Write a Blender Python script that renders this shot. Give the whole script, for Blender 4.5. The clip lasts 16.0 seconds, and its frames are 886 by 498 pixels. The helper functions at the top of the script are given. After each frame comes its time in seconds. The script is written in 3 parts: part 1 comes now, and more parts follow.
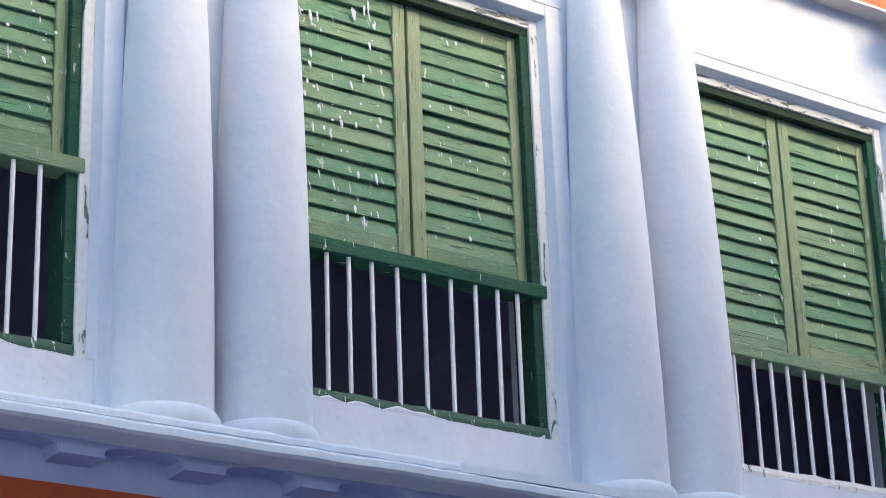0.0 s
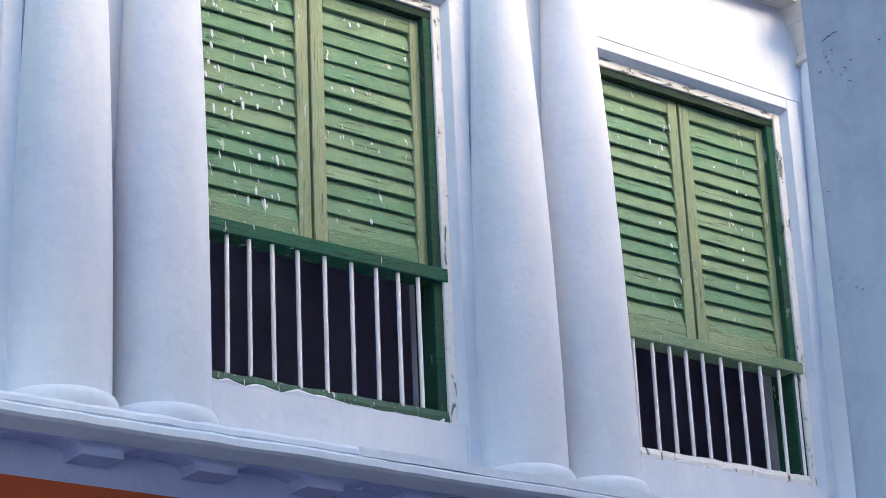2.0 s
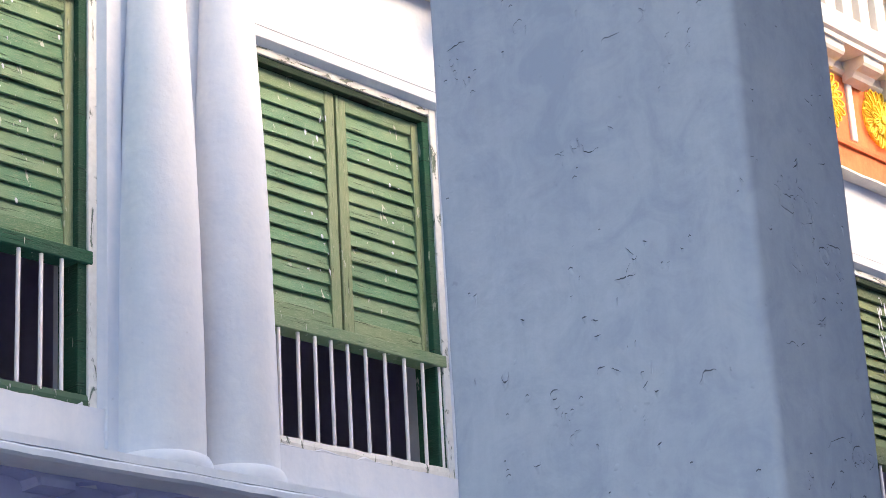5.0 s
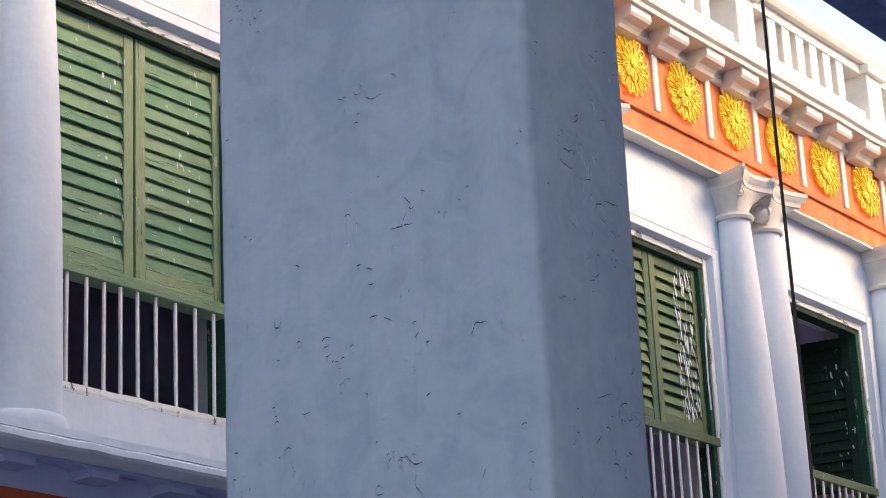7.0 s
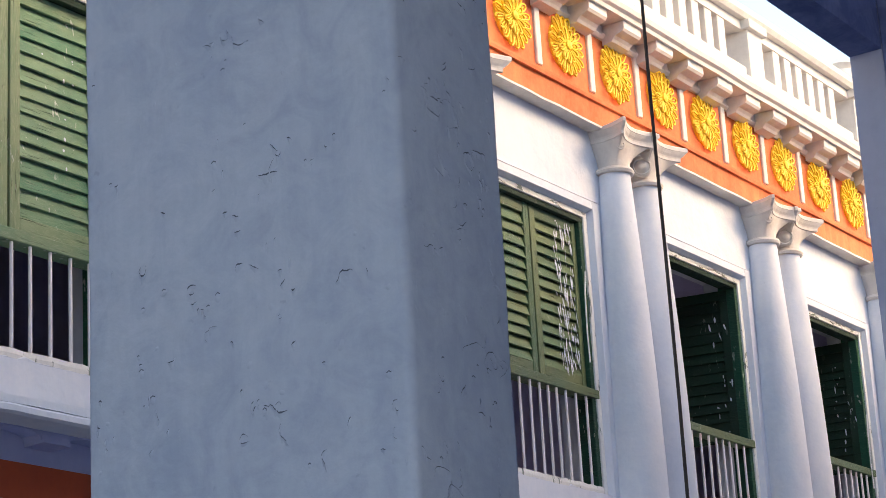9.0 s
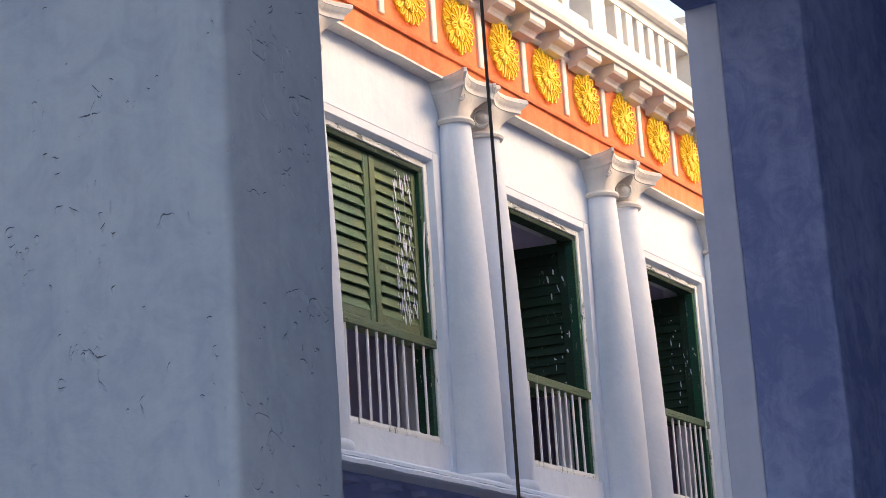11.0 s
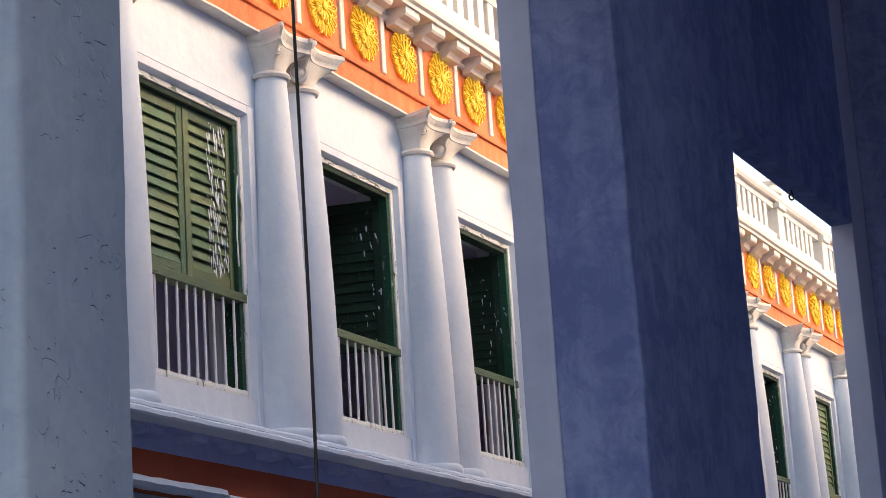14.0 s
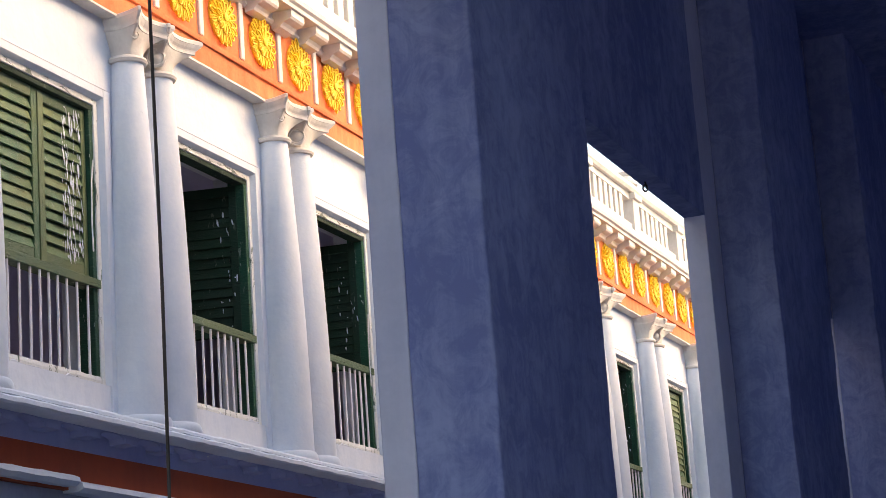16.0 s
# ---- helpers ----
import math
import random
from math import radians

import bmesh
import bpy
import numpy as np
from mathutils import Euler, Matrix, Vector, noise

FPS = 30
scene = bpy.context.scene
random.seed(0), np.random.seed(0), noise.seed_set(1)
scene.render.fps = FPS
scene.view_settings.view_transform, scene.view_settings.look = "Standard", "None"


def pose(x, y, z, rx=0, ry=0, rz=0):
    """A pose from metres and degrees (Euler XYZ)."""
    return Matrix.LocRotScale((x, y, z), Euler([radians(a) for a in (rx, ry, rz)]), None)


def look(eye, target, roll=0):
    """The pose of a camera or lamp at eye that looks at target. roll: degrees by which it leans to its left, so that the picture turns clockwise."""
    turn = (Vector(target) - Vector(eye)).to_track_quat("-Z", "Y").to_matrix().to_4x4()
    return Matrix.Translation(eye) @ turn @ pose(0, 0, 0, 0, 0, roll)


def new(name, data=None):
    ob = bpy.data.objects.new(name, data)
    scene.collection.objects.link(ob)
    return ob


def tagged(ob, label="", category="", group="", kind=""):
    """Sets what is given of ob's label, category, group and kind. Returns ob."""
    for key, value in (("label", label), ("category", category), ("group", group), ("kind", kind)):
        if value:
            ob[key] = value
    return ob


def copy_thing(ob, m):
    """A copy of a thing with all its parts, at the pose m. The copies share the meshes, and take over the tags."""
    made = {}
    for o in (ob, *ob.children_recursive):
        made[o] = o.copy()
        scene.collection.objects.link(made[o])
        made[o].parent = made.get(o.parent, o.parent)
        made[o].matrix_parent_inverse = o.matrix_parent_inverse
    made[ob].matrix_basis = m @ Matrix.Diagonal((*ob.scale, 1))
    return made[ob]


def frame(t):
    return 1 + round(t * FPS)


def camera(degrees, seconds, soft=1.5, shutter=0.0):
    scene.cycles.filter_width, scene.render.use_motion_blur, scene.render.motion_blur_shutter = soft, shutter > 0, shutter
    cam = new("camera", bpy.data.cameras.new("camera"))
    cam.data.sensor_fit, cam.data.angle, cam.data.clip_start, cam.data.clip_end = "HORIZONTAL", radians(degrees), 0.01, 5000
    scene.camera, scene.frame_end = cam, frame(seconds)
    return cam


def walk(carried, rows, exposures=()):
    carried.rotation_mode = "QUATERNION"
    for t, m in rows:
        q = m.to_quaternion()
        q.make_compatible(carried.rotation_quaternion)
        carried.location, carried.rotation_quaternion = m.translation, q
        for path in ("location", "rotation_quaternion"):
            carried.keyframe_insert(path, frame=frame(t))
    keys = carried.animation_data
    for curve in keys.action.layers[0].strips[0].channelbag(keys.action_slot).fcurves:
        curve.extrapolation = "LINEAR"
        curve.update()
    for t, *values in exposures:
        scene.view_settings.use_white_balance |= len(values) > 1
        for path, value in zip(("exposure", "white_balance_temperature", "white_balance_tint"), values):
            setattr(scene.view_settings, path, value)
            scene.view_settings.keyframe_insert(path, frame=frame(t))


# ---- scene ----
cam = camera(23.495, 16.0, soft=0.45)
PATH = [
    (0.0, look((-5.4539, -6.6731, 1.4981), (-4.3430, -5.1751, 2.2206), -2.052)),
    (0.5, look((-5.4718, -6.6779, 1.5313), (-4.3364, -5.1876, 2.2314), -2.271)),
    (1.0, look((-5.4616, -6.6769, 1.5371), (-4.3031, -5.2023, 2.2325), -2.248)),
    (1.5, look((-5.4546, -6.6767, 1.5315), (-4.2821, -5.2124, 2.2249), -2.261)),
    (2.0, look((-5.4496, -6.6863, 1.5378), (-4.2618, -5.2354, 2.2335), -2.598)),
    (2.5, look((-5.4401, -6.7095, 1.5578), (-4.2077, -5.2934, 2.2477), -2.455)),
    (3.0, look((-5.4172, -6.7288, 1.5596), (-4.1329, -5.3563, 2.2429), -2.760)),
    (5.5, look((-5.3573, -6.8210, 1.5583), (-3.9226, -5.5899, 2.2109), -3.274)),
    (6.0, look((-5.3153, -6.8200, 1.5477), (-3.8527, -5.6136, 2.1845), -3.166)),
    (6.5, look((-5.2971, -6.8271, 1.5425), (-3.7932, -5.6690, 2.1725), -3.082)),
    (7.0, look((-5.2827, -6.8315, 1.5414), (-3.7505, -5.7056, 2.1614), -2.772)),
    (7.5, look((-5.2742, -6.8385, 1.5401), (-3.7257, -5.7324, 2.1557), -2.897)),
    (8.0, look((-5.2733, -6.8490, 1.5393), (-3.7158, -5.7493, 2.1434), -2.924)),
    (8.5, look((-5.2619, -6.8523, 1.5384), (-3.6815, -5.7830, 2.1378), -3.034)),
    (9.0, look((-5.2422, -6.8567, 1.5329), (-3.6392, -5.8071, 2.1060), -3.369)),
    (9.5, look((-5.2203, -6.8596, 1.5325), (-3.5917, -5.8431, 2.0932), -4.048)),
    (10.0, look((-5.1953, -6.8603, 1.5358), (-3.5495, -5.8591, 2.0732), -3.966)),
    (12.5, look((-5.1945, -6.9221, 1.5131), (-3.4543, -6.0771, 2.0205), -4.078)),
    (13.0, look((-5.1914, -6.9272, 1.5121), (-3.4450, -6.0887, 2.0093), -4.239)),
    (13.5, look((-5.1917, -6.9332, 1.5093), (-3.4337, -6.1102, 1.9908), -3.758)),
    (14.0, look((-5.1928, -6.9438, 1.5032), (-3.4189, -6.1496, 1.9750), -3.710)),
    (14.5, look((-5.1930, -6.9531, 1.5056), (-3.3997, -6.2040, 1.9779), -3.369)),
    (15.0, look((-5.1932, -6.9521, 1.4772), (-3.3899, -6.2306, 1.9539), -3.071)),
    (15.5, look((-5.2025, -6.9650, 1.4977), (-3.3869, -6.2683, 1.9647), -3.771)),
    (16.0, look((-5.2102, -6.9653, 1.5002), (-3.3822, -6.2912, 1.9517), -4.027)),
]
EXPOSURES = [(0.0, 2.12, 6900, 3), (1.5, 2.20, 6900, 4), (3.0, 2.14, 7050, 3), (5.5, 2.38, 8050, 9), (6.0, 2.14, 7950, 8), (7.0, 1.94, 8000, 8), (10.0, 1.83, 8200, 9), (13.0, 1.76, 8200, 9), (15.0, 1.80, 8550, 9), (16.0, 1.97, 8700, 9)]
walk(cam, PATH, EXPOSURES)

# world, sun and sky -------------------------------------------------------
SUN_ELEVATION, SUN_AZIMUTH = 32.0, 152.0        # azimuth clockwise from +y
world = bpy.data.worlds.new("sky")
scene.world = world
world.use_nodes = True
wn = world.node_tree.nodes
sky = wn.new("ShaderNodeTexSky")
sky.sky_type = "NISHITA"
sky.sun_disc = False
sky.sun_elevation, sky.sun_rotation = radians(SUN_ELEVATION), radians(SUN_AZIMUTH)
sky.air_density, sky.dust_density = 1.0, 1.6
wn["Background"].inputs["Strength"].default_value = 0.15
world.node_tree.links.new(sky.outputs["Color"], wn["Background"].inputs["Color"])
az, el = radians(SUN_AZIMUTH), radians(SUN_ELEVATION)
toward = Vector((math.sin(az) * math.cos(el), math.cos(az) * math.cos(el), math.sin(el)))
sun = new("sun", bpy.data.lights.new("sun", "SUN"))
sun.data.energy, sun.data.angle, sun.data.color = 0.79, radians(38), (1.0, 0.60, 0.28)
sun.matrix_world = look(toward * 50, (0, 0, 0))


# materials ------------------------------------------------------------------
def material(name, rough=0.7, metal=0.0):
    m = bpy.data.materials.new(name)
    m.use_nodes = True
    t = m.node_tree
    b = t.nodes["Principled BSDF"]
    b.inputs["Roughness"].default_value, b.inputs["Metallic"].default_value = rough, metal
    return m, t, b


def place(t, scale=(1, 1, 1), space="Object"):
    c = t.nodes.new("ShaderNodeTexCoord")
    mp = t.nodes.new("ShaderNodeMapping")
    mp.inputs["Scale"].default_value = scale
    if space == "World":
        g = t.nodes.new("ShaderNodeNewGeometry")
        t.links.new(g.outputs["Position"], mp.inputs["Vector"])
    else:
        t.links.new(c.outputs[space], mp.inputs["Vector"])
    return mp.outputs["Vector"]


def noisy(t, vec, scale, detail=5.0, rough=0.6, distort=0.0):
    n = t.nodes.new("ShaderNodeTexNoise")
    n.inputs["Scale"].default_value, n.inputs["Detail"].default_value = scale, detail
    n.inputs["Roughness"].default_value, n.inputs["Distortion"].default_value = rough, distort
    t.links.new(vec, n.inputs["Vector"])
    return n.outputs["Fac"]


def step(t, fac, lo, hi, a=0.0, b=1.0):
    r = t.nodes.new("ShaderNodeMapRange")
    for k, v in zip(("From Min", "From Max", "To Min", "To Max"), (lo, hi, a, b)):
        r.inputs[k].default_value = v
    t.links.new(fac, r.inputs["Value"])
    return r.outputs["Result"]


def math_node(t, op, a, b):
    n = t.nodes.new("ShaderNodeMath")
    n.operation = op
    for k, v in enumerate((a, b)):
        if isinstance(v, (int, float)):
            n.inputs[k].default_value = v
        else:
            t.links.new(v, n.inputs[k])
    return n.outputs[0]


def blend(t, fac, a, b, mode="MIX"):
    n = t.nodes.new("ShaderNodeMix")
    n.data_type, n.blend_type = "RGBA", mode
    if isinstance(fac, (int, float)):
        n.inputs["Factor"].default_value = fac
    else:
        t.links.new(fac, n.inputs["Factor"])
    for k, v in (("A", a), ("B", b)):
        s = [i for i in n.inputs if i.name == k and i.type == "RGBA"][0]
        if isinstance(v, tuple):
            s.default_value = (*v, 1)
        else:
            t.links.new(v, s)
    return [o for o in n.outputs if o.type == "RGBA"][0]


def relief(t, bsdf, height, distance, strength=1.0):
    n = t.nodes.new("ShaderNodeBump")
    n.inputs["Strength"].default_value, n.inputs["Distance"].default_value = strength, distance
    t.links.new(height, n.inputs["Height"])
    t.links.new(n.outputs["Normal"], bsdf.inputs["Normal"])


def random_value(t):
    return t.nodes.new("ShaderNodeObjectInfo").outputs["Random"]


def limewash(name, light, dark, streak=0.35, wave=0.004, space="World", rough=0.85, mottle=0.2):
    """Brushed limewash over hand-trowelled plaster."""
    m, t, b = material(name, rough)
    v = place(t, space=space)
    big = noisy(t, v, 1.1, 4, 0.55)
    fine = noisy(t, v, 34, 6, 0.65)
    runs = noisy(t, place(t, (5.0, 5.0, 0.5), space), 2.0, 5, 0.65)
    f = math_node(t, "ADD", step(t, big, 0.32, 0.68, 0, 0.7), step(t, runs, 0.35, 0.75, 0, streak))
    f = math_node(t, "ADD", f, step(t, fine, 0.4, 0.7, 0, 0.16))
    f = math_node(t, "ADD", f, step(t, noisy(t, v, 7.5, 6, 0.7, 0.8), 0.42, 0.66, -0.5 * mottle, mottle))
    col = blend(t, f, light, dark)
    specks = step(t, noisy(t, v, 19, 3, 0.7), 0.70, 0.76)
    col = blend(t, math_node(t, "MULTIPLY", specks, 0.30), col, tuple(c * 0.55 for c in dark))
    h = math_node(t, "ADD", math_node(t, "MULTIPLY", noisy(t, v, 5, 3, 0.5), 1.0), math_node(t, "MULTIPLY", fine, 0.11))
    t.links.new(col, b.inputs["Base Color"])
    relief(t, b, h, wave * 2)
    return m


def worn_paint(name, fresh, faded, under, splash=0.5, rough=0.55, upright=False):
    """Old oil paint on timber: fading by piece, grain showing through, drips of limewash."""
    m, t, b = material(name, rough)
    v = place(t, space="World")
    grain = noisy(t, place(t, (60, 60, 5) if upright else (6, 6, 60), "World"), 3.0, 6, 0.7)
    patch = noisy(t, v, 2.6, 4, 0.6)
    f = math_node(t, "ADD", step(t, patch, 0.35, 0.65, 0, 0.8), step(t, random_value(t), 0, 1, -0.3, 0.45))
    col = blend(t, f, fresh, faded)
    col = blend(t, step(t, grain, 0.53, 0.70, 0, 0.65), col, under)
    split = noisy(t, place(t, (70, 70, 2.5) if upright else (2.2, 2.2, 75), "World"), 1.7, 4, 0.65)
    col = blend(t, step(t, split, 0.61, 0.66, 0, 0.8), col, tuple(c * 0.22 for c in fresh))
    drips = noisy(t, place(t, (13, 13, 3.6), "World"), 2.2, 3, 0.6, 0.4)
    zone = step(t, noisy(t, v, 1.4, 1, 0.5), 0.44, 0.54)
    white = math_node(t, "MULTIPLY", step(t, drips, 0.655, 0.675), zone)
    col = blend(t, math_node(t, "MULTIPLY", white, splash), col, (0.62, 0.68, 0.62))
    t.links.new(col, b.inputs["Base Color"])
    t.links.new(step(t, patch, 0.3, 0.7, rough - 0.15, rough + 0.2), b.inputs["Roughness"])
    relief(t, b, math_node(t, "SUBTRACT", math_node(t, "ADD", grain, math_node(t, "MULTIPLY", white, 0.6)), step(t, split, 0.61, 0.66)), 0.005)
    return m


def peeling(name, top, under, cut=0.56, grain=(26, 26, 7)):
    """Thick white paint that flakes off in upright shreds and shows the older coat."""
    m, t, b = material(name, 0.7)
    v = place(t, space="World")
    shred = noisy(t, place(t, grain, "World"), 1.6, 6, 0.7, 0.6)
    dust = noisy(t, v, 40, 4, 0.6)
    gone = step(t, shred, cut, cut + 0.04)
    col = blend(t, step(t, dust, 0.4, 0.7, 0, 0.35), top, tuple(c * 0.7 for c in top))
    col = blend(t, math_node(t, "MULTIPLY", gone, 0.94), col, under)
    t.links.new(col, b.inputs["Base Color"])
    relief(t, b, math_node(t, "SUBTRACT", math_node(t, "MULTIPLY", dust, 0.2), gone), 0.006)
    return m


def plain_paint(name, light, dark, scale=6.0, rough=0.6, metal=0.0, bump=0.002):
    m, t, b = material(name, rough, metal)
    v = place(t, space="World")
    n1, n2 = noisy(t, v, scale, 5, 0.65), noisy(t, v, scale * 9, 4, 0.6)
    col = blend(t, math_node(t, "ADD", step(t, n1, 0.3, 0.7, 0, 0.7), step(t, n2, 0.4, 0.7, 0, 0.3)), light, dark)
    t.links.new(col, b.inputs["Base Color"])
    relief(t, b, math_node(t, "ADD", n1, math_node(t, "MULTIPLY", n2, 0.3)), bump)
    return m


WHITE = limewash("pale_blue_white_limewash", (0.77, 0.805, 0.86), (0.61, 0.68, 0.785), 0.40, wave=0.006)
COLUMN = limewash("column_limewash", (0.77, 0.805, 0.86), (0.62, 0.685, 0.79), 0.32, wave=0.006)
CREAM = limewash("cornice_limewash", (0.78, 0.74, 0.69), (0.60, 0.56, 0.53), 0.35, wave=0.004)
PEEL = peeling("peeling_white_paint", (0.78, 0.80, 0.79), (0.10, 0.17, 0.13), 0.585, (11, 11, 3.2))
PEELHEAD = peeling("peeling_white_head_paint", (0.74, 0.77, 0.76), (0.16, 0.21, 0.18), 0.55, (4, 26, 22))
BLUE = limewash("blue_grey_limewash", (0.362, 0.42, 0.525), (0.252, 0.31, 0.428), 0.40, wave=0.0065, mottle=0.30)
# bared undercoat, with the shadow inside a tear painted into it
TEAR_DARK = plain_paint("undercoat_and_tear_shadow", (0.07, 0.09, 0.13), (0.04, 0.05, 0.08), 30, 0.9)
# blue limewash, gallery shade and sky tint put into the colour
SHADE_BLUE = limewash("blue_limewash_shade_mixed_in", (0.215, 0.275, 0.51), (0.105, 0.145, 0.345), 0.60, wave=0.007, mottle=0.45)
# lighter copy of the pier limewash, courtyard light painted in
LIT_BLUE = limewash("blue_limewash_light_mixed_in", (0.46, 0.50, 0.66), (0.36, 0.40, 0.57), 0.4, wave=0.003)
# bluer limewash, darkened further to paint in the shade under the lip
LEDGE_SHADE = limewash("indigo_limewash_with_ledge_shade", (0.44, 0.50, 0.76), (0.34, 0.40, 0.68), 0.4, wave=0.006)
ORANGE = limewash("orange_limewash", (0.82, 0.27, 0.11), (0.62, 0.14, 0.05), 0.5, wave=0.003)
RUST = limewash("brick_red_limewash", (0.44, 0.075, 0.022), (0.33, 0.055, 0.02), 0.4, wave=0.003)
YELLOW = plain_paint("marigold_paint", (0.90, 0.64, 0.06), (0.82, 0.52, 0.04), 9, 0.6)
GREEN = worn_paint("faded_green_shutter_paint", (0.070, 0.238, 0.135), (0.205, 0.335, 0.20), (0.34, 0.40, 0.28), 0.8)
# shutter green with the dimness of the room mixed into its colour
SHADED_GREEN = worn_paint("green_paint_room_shade_mixed_in", (0.004, 0.028, 0.014), (0.008, 0.04, 0.02), (0.02, 0.04, 0.025), 0.15, 0.8)
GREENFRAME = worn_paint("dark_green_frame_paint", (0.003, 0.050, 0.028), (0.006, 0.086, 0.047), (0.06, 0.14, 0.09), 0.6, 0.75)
STILE = worn_paint("sun_bleached_stile_paint", (0.17, 0.28, 0.145), (0.31, 0.365, 0.22), (0.44, 0.45, 0.33), 0.6, upright=True)
STILEWOOD = worn_paint("sun_bleached_rail_paint", (0.09, 0.235, 0.125), (0.25, 0.345, 0.205), (0.40, 0.45, 0.33), 0.7)
DEEP = worn_paint("deep_olive_shutter_paint", (0.040, 0.135, 0.062), (0.155, 0.215, 0.10), (0.25, 0.29, 0.17), 0.4)
DEEPRAIL = worn_paint("deep_olive_rail_paint", (0.050, 0.115, 0.055), (0.14, 0.18, 0.09), (0.24, 0.26, 0.17), 0.4)
DEEPSTILE = worn_paint("deep_olive_stile_paint", (0.045, 0.125, 0.058), (0.145, 0.195, 0.09), (0.24, 0.26, 0.16), 0.4, upright=True)
RAIL = worn_paint("green_rail_paint", (0.003, 0.080, 0.044), (0.007, 0.115, 0.064), (0.09, 0.20, 0.13), 0.9, 0.7)
SPLASHED = peeling("limewash_splashed_green_paint", (0.66, 0.70, 0.71), (0.005, 0.085, 0.042), 0.36)
STEEL = plain_paint("painted_steel_bar", (0.93, 0.91, 0.91), (0.82, 0.79, 0.80), 14, 0.5, 0.0, 0.001)
DARK = plain_paint("room_limewash", (0.56, 0.56, 0.76), (0.44, 0.44, 0.61), 1.5, 0.9)
RUBBER = plain_paint("black_cable_rubber", (0.018, 0.018, 0.022), (0.035, 0.025, 0.02), 8, 0.5)
IRON = plain_paint("dark_iron", (0.02, 0.02, 0.025), (0.04, 0.03, 0.025), 20, 0.6, 0.6)
STONE = plain_paint("courtyard_paving", (0.23, 0.245, 0.28), (0.16, 0.175, 0.20), 1.2, 0.85, 0, 0.006)
FLAGS = plain_paint("pale_gallery_stone", (0.24, 0.27, 0.33), (0.17, 0.20, 0.25), 1.2, 0.8, 0, 0.004)


# mesh helpers --------------------------------------------------------------
def mesh_of(name, bm, mat, smooth=False):
    bmesh.ops.recalc_face_normals(bm, faces=bm.faces)
    me = bpy.data.meshes.new(name)
    bm.to_mesh(me)
    bm.free()
    me.materials.append(mat)
    if smooth:
        me.polygons.foreach_set("use_smooth", [True] * len(me.polygons))
        me.set_sharp_from_angle(angle=radians(38))
    return me


def part(name, bm, mat, parent=None, label="", smooth=False, at=None):
    me = bm if isinstance(bm, bpy.types.Mesh) else mesh_of(name, bm, mat, smooth)
    ob = new(name, me)
    if parent:
        ob.parent = parent
    if at is not None:
        ob.matrix_basis = at
    if label:
        ob["label"] = label
    return ob


def box(bm, x0, x1, y0, y1, z0, z1, bevel=0.0):
    vs = [bm.verts.new(p) for p in ((x0, y0, z0), (x1, y0, z0), (x1, y1, z0), (x0, y1, z0), (x0, y0, z1), (x1, y0, z1), (x1, y1, z1), (x0, y1, z1))]
    fs = [bm.faces.new([vs[i] for i in q]) for q in ((3, 2, 1, 0), (4, 5, 6, 7), (0, 1, 5, 4), (1, 2, 6, 5), (2, 3, 7, 6), (3, 0, 4, 7))]
    if bevel:
        es = list({e for f in fs for e in f.edges})
        bmesh.ops.bevel(bm, geom=es, offset=bevel, segments=1, affect="EDGES", profile=0.5)
    return bm


def boxes(*rows, bevel=0.0):
    bm = bmesh.new()
    for r in rows:
        box(bm, *r, bevel=bevel)
    return bm


def extrude_x(bm, outline, x0, x1, cuts=1, wob=0.0, seed=0):
    """A closed outline of (y, z), drawn along x, with a slight hand-made waver."""
    rnd = random.Random(seed)
    rings = []
    for k in range(cuts + 1):
        x = x0 + (x1 - x0) * k / cuts
        dy, dz = (rnd.uniform(-wob, wob), rnd.uniform(-wob, wob)) if 0 < k < cuts else (0, 0)
        rings.append([bm.verts.new((x, y + dy, z + dz)) for y, z in outline])
    n = len(outline)
    for a, b in zip(rings, rings[1:]):
        for i in range(n):
            bm.faces.new((a[i], a[(i + 1) % n], b[(i + 1) % n], b[i]))
    bm.faces.new(rings[0])
    bm.faces.new(rings[-1][::-1])
    return bm


def lathe(bm, profile, segs=24, cx=0.0, cy=0.0, axis="z"):
    rings = []
    for r, z in profile:
        ring = []
        for k in range(segs):
            a = 2 * math.pi * k / segs
            p = (cx + r * math.cos(a), cy + r * math.sin(a), z) if axis == "z" else (cx + r * math.cos(a), z, cy + r * math.sin(a))
            ring.append(bm.verts.new(p))
        rings.append(ring)
    for a, b in zip(rings, rings[1:]):
        for k in range(segs):
            bm.faces.new((a[k], a[(k + 1) % segs], b[(k + 1) % segs], b[k]))
    bm.faces.new(rings[0][::-1])
    bm.faces.new(rings[-1])
    return bm


def tube(bm, points, r, segs=8, closed=False):
    pts = [Vector(p) for p in points]
    n = len(pts)
    rings = []
    for k, p in enumerate(pts):
        d = (pts[(k + 1) % n] - pts[k - 1]) if closed or 0 < k < n - 1 else (pts[1] - pts[0] if k == 0 else pts[-1] - pts[-2])
        d.normalize()
        u = d.orthogonal() if abs(d.y) > 0.9 else d.cross(Vector((0, 1, 0)))
        u.normalize()
        w = d.cross(u)
        rings.append([bm.verts.new(p + r * (math.cos(2 * math.pi * j / segs) * u + math.sin(2 * math.pi * j / segs) * w)) for j in range(segs)])
    for k in range(n if closed else n - 1):
        a, b = rings[k], rings[(k + 1) % n]
        for j in range(segs):
            bm.faces.new((a[j], a[(j + 1) % segs], b[(j + 1) % segs], b[j]))
    if not closed:
        bm.faces.new(rings[0][::-1])
        bm.faces.new(rings[-1])
    return bm


